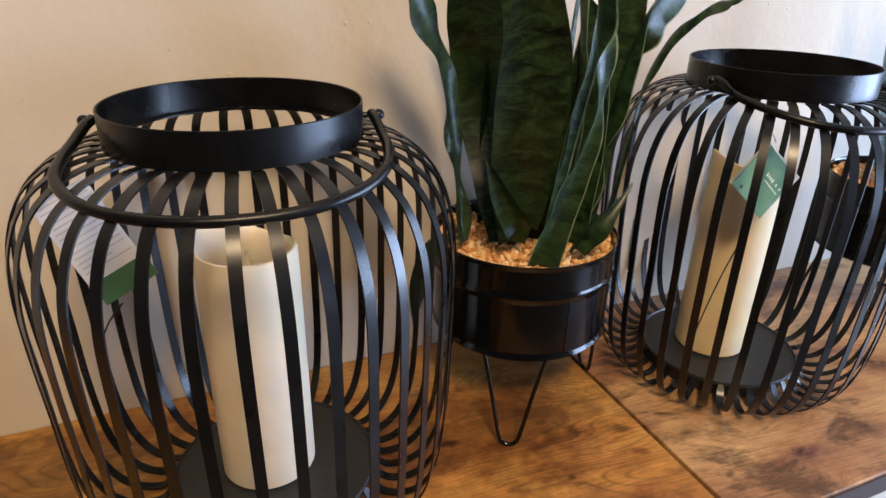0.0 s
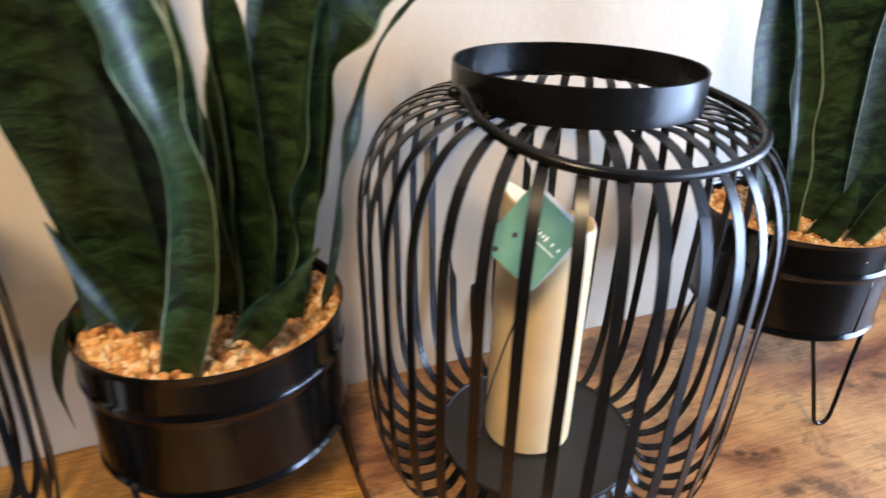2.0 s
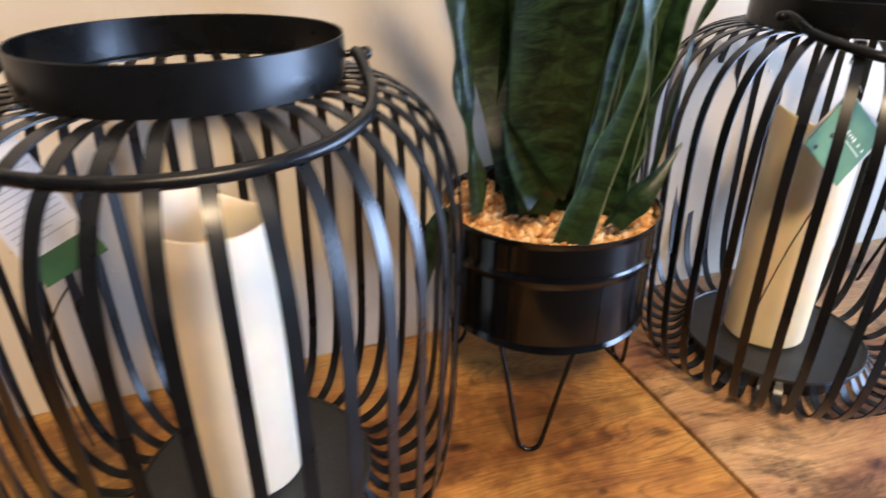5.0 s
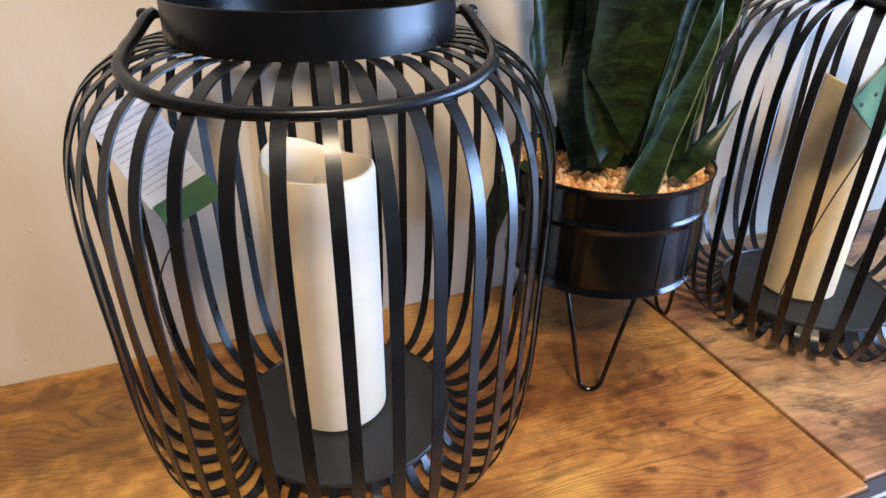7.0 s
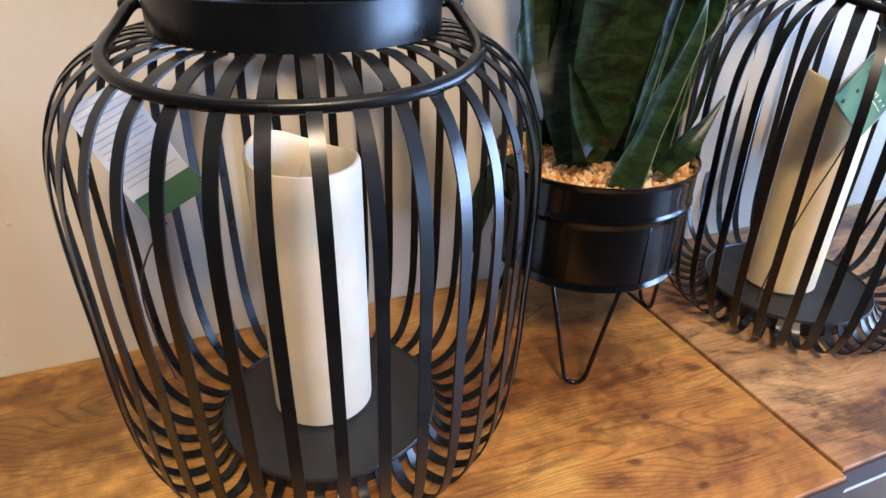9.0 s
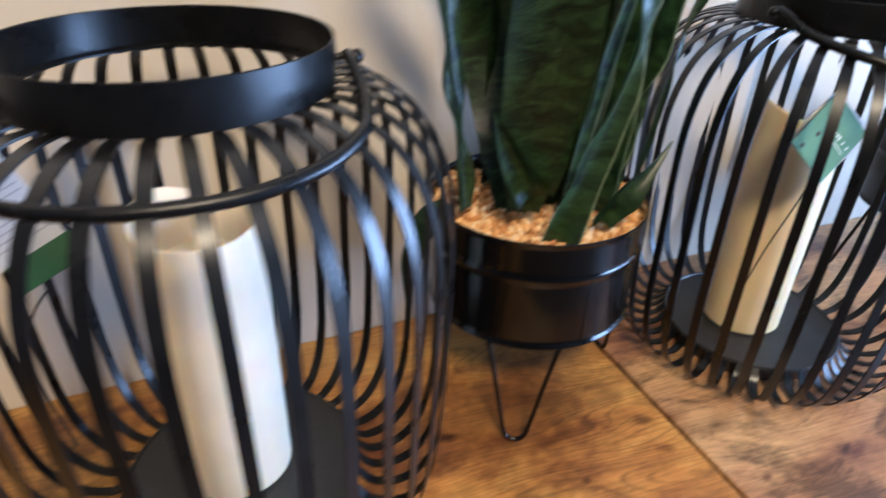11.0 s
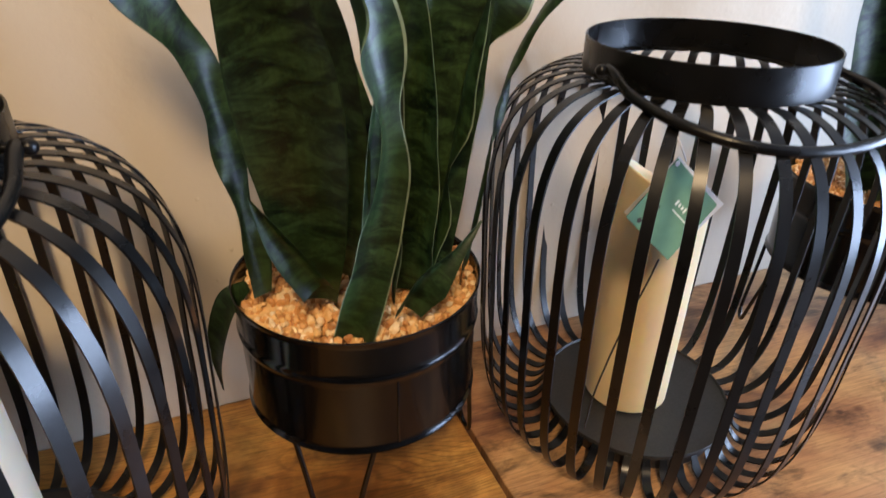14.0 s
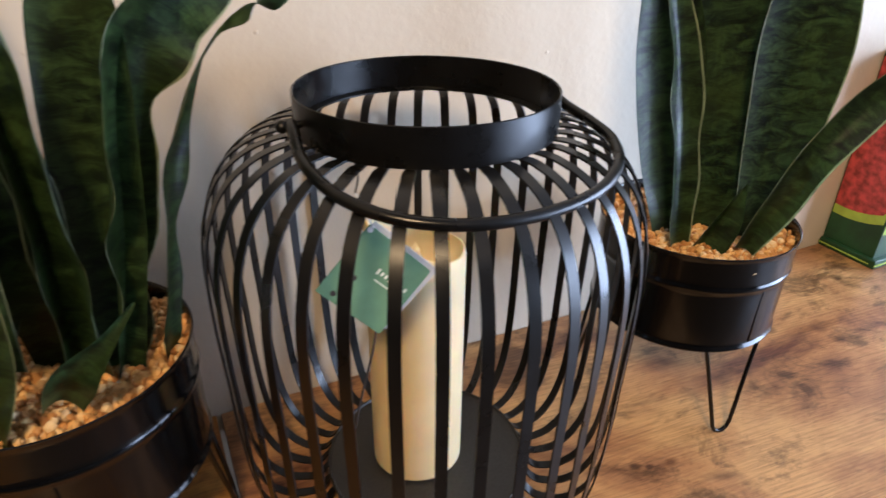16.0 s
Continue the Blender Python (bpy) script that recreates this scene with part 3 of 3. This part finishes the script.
leaf(plant_a, [(0.2942, 0.5585, 0.1422), (0.3020, 0.5648, 0.3225), (0.3067, 0.5687, 0.4266), (0.3308, 0.5645, 0.4685)], [0.0197, 0.0176, 0.0114, 0.0021], face=(0.8, -0.6, 0.0))
leaf(plant_a, [(0.2315, 0.5191, 0.1964), (0.2147, 0.5235, 0.1785), (0.2024, 0.5281, 0.1375), (0.2018, 0.5388, 0.0909)], [0.0093, 0.0238, 0.0217, 0.0021], face=(-0.9, -0.4, 0.2))
leaf(plant_a, [(0.3441, 0.4776, 0.1885), (0.3410, 0.4719, 0.3151), (0.3413, 0.4761, 0.3909), (0.3337, 0.4779, 0.4186)], [0.0310, 0.0424, 0.0217, 0.0021], face=(-0.75, -0.65, -0.1), channel=0.4, wave=0.003, rim=MARGIN)
leaf(plant_a, [(0.3184, 0.5056, 0.1739), (0.3184, 0.5042, 0.2707), (0.3133, 0.5155, 0.3204), (0.3163, 0.5241, 0.3575)], [0.0269, 0.0455, 0.0279, 0.0021], face=(-0.3, -0.9, 0.0), channel=0.3)
leaf(plant_a, [(0.3022, 0.4578, 0.2185), (0.3088, 0.4447, 0.3173), (0.3117, 0.4334, 0.3671), (0.3077, 0.4243, 0.4065), (0.3100, 0.4135, 0.3907)], [0.0155, 0.0176, 0.0135, 0.0072, 0.0010], face=(0.3, -0.9, 0.2), channel=0.5, rim=MARGIN)

plant_b = thing("potted_plant", pose(0.8698, 0.4916, 0), "tall artificial snake plant in a gloss black pot, beside a box", "plant", "potted snake plants")
pot(plant_b, -97.4)
gravel(plant_b, 2)
leaf(plant_b, [(0.8360, 0.4880, 0.1732), (0.8214, 0.5005, 0.2735), (0.8027, 0.5033, 0.3719), (0.7876, 0.5240, 0.4890)], [0.0279, 0.0517, 0.0528, 0.0031], face=(-0.5, -0.85, 0.0), channel=0.45, wave=0.002)
leaf(plant_b, [(0.8685, 0.4822, 0.1693), (0.8643, 0.4808, 0.2738), (0.8537, 0.4872, 0.3930), (0.8052, 0.4758, 0.5230)], [0.0342, 0.0725, 0.0714, 0.0021], face=(-0.6, -0.8, 0.0))
leaf(plant_b, [(0.8959, 0.4515, 0.1788), (0.8944, 0.4449, 0.3065), (0.8899, 0.4445, 0.3961), (0.8819, 0.4497, 0.5062)], [0.0269, 0.0642, 0.0662, 0.0021], face=(-0.6, -0.8, 0.05), rim=MARGIN)
leaf(plant_b, [(0.8641, 0.4277, 0.1899), (0.8650, 0.4088, 0.2382), (0.8653, 0.3899, 0.2871), (0.8910, 0.3722, 0.3395), (0.8966, 0.3431, 0.3871)], [0.0176, 0.0279, 0.0279, 0.0279, 0.0021], face=(-0.5, -0.75, 0.5), channel=0.6, rim=MARGIN)
leaf(plant_b, [(0.8337, 0.4454, 0.1886), (0.8417, 0.4365, 0.2205), (0.8462, 0.4285, 0.2564)], [0.0310, 0.0248, 0.0021], face=(-0.4, -0.9, 0.2), channel=0.9)
leaf(plant_b, [(0.8192, 0.4622, 0.1895), (0.8088, 0.4699, 0.2855), (0.7986, 0.4787, 0.3548), (0.7860, 0.4917, 0.4193), (0.7754, 0.5102, 0.4716)], [0.0207, 0.0290, 0.0279, 0.0176, 0.0021], face=(-0.1, -0.95, 0.0), channel=0.6, wave=0.003, rim=MARGIN)
leaf(plant_b, [(0.9130, 0.4911, 0.1749), (0.9091, 0.5020, 0.3147), (0.9124, 0.4904, 0.4329), (0.9058, 0.4953, 0.5098)], [0.0228, 0.0424, 0.0383, 0.0031], face=(-0.4, -0.9, 0.0))


# ---- tags, strings, printed box ----
def card_mesh(w, h, thick, bevel=0.0002):
    return box(-w / 2, -thick / 2, -h / 2, w / 2, thick / 2, h / 2, bevel, 1)


def facing(place, normal, roll):
    """A pose whose -y side looks along normal, turned by roll degrees in its own plane."""
    n = Vector(normal).normalized()
    x = (-n).cross(Vector((0, 0, 1))).normalized()
    z = x.cross(-n)
    m = Matrix((x, -n, z)).transposed().to_4x4()
    return Matrix.Translation(place) @ m @ pose(0, 0, 0, 0, roll, 0)


def bars(parent, name, rows, material, depth):
    """Small print: (x, z, width, height) bars on the card's front."""
    for x, z, w, h in rows:
        part(name, box(x - w / 2, -depth - 0.0002, z - h / 2, x + w / 2, -depth + 0.0001, z + h / 2), material, parent, smooth=False)


# green folded tag in front of the cream candle
tag = thing("hang_tag", facing((0.5094, 0.4115, 0.2567), (-0.10, -0.97, 0.16), 45), "sage green square card tag hanging by a nylon loop", "tag")
part("front_card", card_mesh(0.052, 0.052, 0.0006), CARD_GREEN, tag, smooth=False)
back = part("back_card", card_mesh(0.052, 0.052, 0.0006), PAPER, tag, "white paper back leaf", smooth=False)
back.matrix_local = pose(0.0035, 0.005, 0.0035, 6, 0, -7)
bars(tag, "print_bar", [(-0.002 + 0.0032 * k, 0.006, 0.0017, 0.0026 if k % 3 else 0.0040) for k in range(8) if k not in (4, 6)] , CREAM_INK, 0.0003)
bars(tag, "small_print", [(0.010, 0.0005, 0.022, 0.0009)], CREAM_INK, 0.0003)
for x, z in ((-0.0235, 0.0235), (-0.012, -0.006), (-0.016, -0.021)):
    bm = bmesh.new()
    bmesh.ops.create_cone(bm, cap_ends=True, segments=20, radius1=0.0019, radius2=0.0019, depth=0.0005, matrix=pose(x, -0.0003, z, 90, 0, 0))
    part("punched_hole", bm, STRING if z < 0 else PAPER, tag, smooth=False)
loop = [(0.5087, 0.4080, 0.2943), (0.5051, 0.4131, 0.3053), (0.5029, 0.4201, 0.3132), (0.5065, 0.4151, 0.3062), (0.5096, 0.4090, 0.2943)]
tagged(part("nylon_loop", tube(spline(loop, 6), 0.0004, 6), CLEAR), "thin clear nylon loop holding the tag", "loop")
wire = [(0.5029, 0.4201, 0.3132), (0.5054, 0.4212, 0.3232), (0.5033, 0.4253, 0.3336), (0.4955, 0.4391, 0.3375), (0.4897, 0.4478, 0.3325), (0.4906, 0.4487, 0.3251)]
tagged(part("wire_loop", tube(spline(wire, 6), 0.0006, 6), STRING), "thin dark wire loop hooked over the lantern strips", "loop")
cord = [(0.5102, 0.4154, 0.2159), (0.5075, 0.4195, 0.1925), (0.5005, 0.4267, 0.1518), (0.4941, 0.4329, 0.1057), (0.4907, 0.4373, 0.0697), (0.4922, 0.4427, 0.0309)]
tagged(part("string", tube(spline(cord, 6), 0.0008, 6), STRING), "thin dark string hanging below the green tag", "string")

# white printed label with a green end, at the back of the lantern
label_a = thing("hang_tag", facing((-0.0740, 0.5150, 0.2500), (-0.05, -0.93, 0.36), -27), "white printed paper tag with a dark green end", "tag")
paper = part("paper", card_mesh(0.044, 0.072, 0.0005), PAPER, label_a, smooth=False)
paper.matrix_local = pose(0, 0, -0.003)
end = part("green_end", card_mesh(0.044, 0.019, 0.0006), CARD_DARK, label_a, "dark green card end", smooth=False)
end.matrix_local = pose(0.002, -0.0007, -0.0475)
bars(label_a, "print_line", [(0.0 if k % 4 else -0.006, 0.028 - 0.0044 * k, 0.038 if k % 4 else 0.024, 0.0011) for k in range(14)], INK, 0.00025)
cord = [(-0.0588, 0.5089, 0.1856), (-0.0752, 0.5199, 0.1603), (-0.0877, 0.5295, 0.1238), (-0.0860, 0.5270, 0.0816), (-0.0770, 0.5179, 0.0379)]
tagged(part("string", tube(spline(cord, 6), 0.0008, 6), STRING), "thin dark string hanging below the paper tag", "string")


def printed_box(m, w, d, h):
    e = thing("display_box", m, "dark green printed box with a melon slice picture", "box")
    part("carton", box(0, 0, 0.012, w, d, h, 0.0008, 1), BOX_GREEN, e, smooth=False)
    part("foot_tray", box(-0.006, -0.008, 0.0, w, d, 0.014, 0.002, 2), BOX_GREEN, e, smooth=False)
    part("tray_line", box(-0.0075, 0.0, 0.0055, -0.0058, d, 0.0070), RIND, e, smooth=False)
    part("tray_line", box(-0.006, -0.0095, 0.0055, w, -0.0078, 0.0070), RIND, e, smooth=False)
    part("lid_edge", box(-0.001, -0.001, h - 0.0005, w, d, h + 0.004, 0.001, 1), PAPER, e, "pale card top edge", smooth=False)

    def slice_of(radius, cy, cz, grow, material, name, front):
        """A disc of print, cut off at the panel's edges."""
        bm = bmesh.new()
        lim0, lim1, z0, z1 = (0.002, w - 0.002, 0.02, h - 0.004) if front else (0.002, d - 0.002, 0.02, h - 0.004)
        ring = []
        for k in range(48):
            a = 2 * math.pi * k / 48
            ring.append((min(max(cy + radius * math.cos(a), lim0), lim1), min(max(cz + radius * math.sin(a), z0), z1)))
        vs = [bm.verts.new((p, -grow, q) if front else (-grow, p, q)) for p, q in ring]
        bm.faces.new(vs)
        ret = bmesh.ops.extrude_face_region(bm, geom=bm.faces[:])
        bmesh.ops.translate(bm, vec=(0, 0.0004, 0) if front else (0.0004, 0, 0), verts=[v for v in ret["geom"] if isinstance(v, bmesh.types.BMVert)])
        bmesh.ops.remove_doubles(bm, verts=bm.verts[:], dist=0.00005)
        bmesh.ops.recalc_face_normals(bm, faces=bm.faces[:])
        part(name, bm, material, e, smooth=False)

    slice_of(0.150, d * 0.75, 0.205, 0.0006, RIND, "rind_print", False)
    slice_of(0.138, d * 0.75, 0.207, 0.0010, MELON, "melon_print", False)
    slice_of(0.150, 0.02, 0.20, 0.0006, RIND, "rind_print", True)
    slice_of(0.138, 0.02, 0.202, 0.0010, MELON, "melon_print", True)
    return e


printed_box(pose(1.3130, 0.5470, 0), 0.21, 0.080, 0.29)
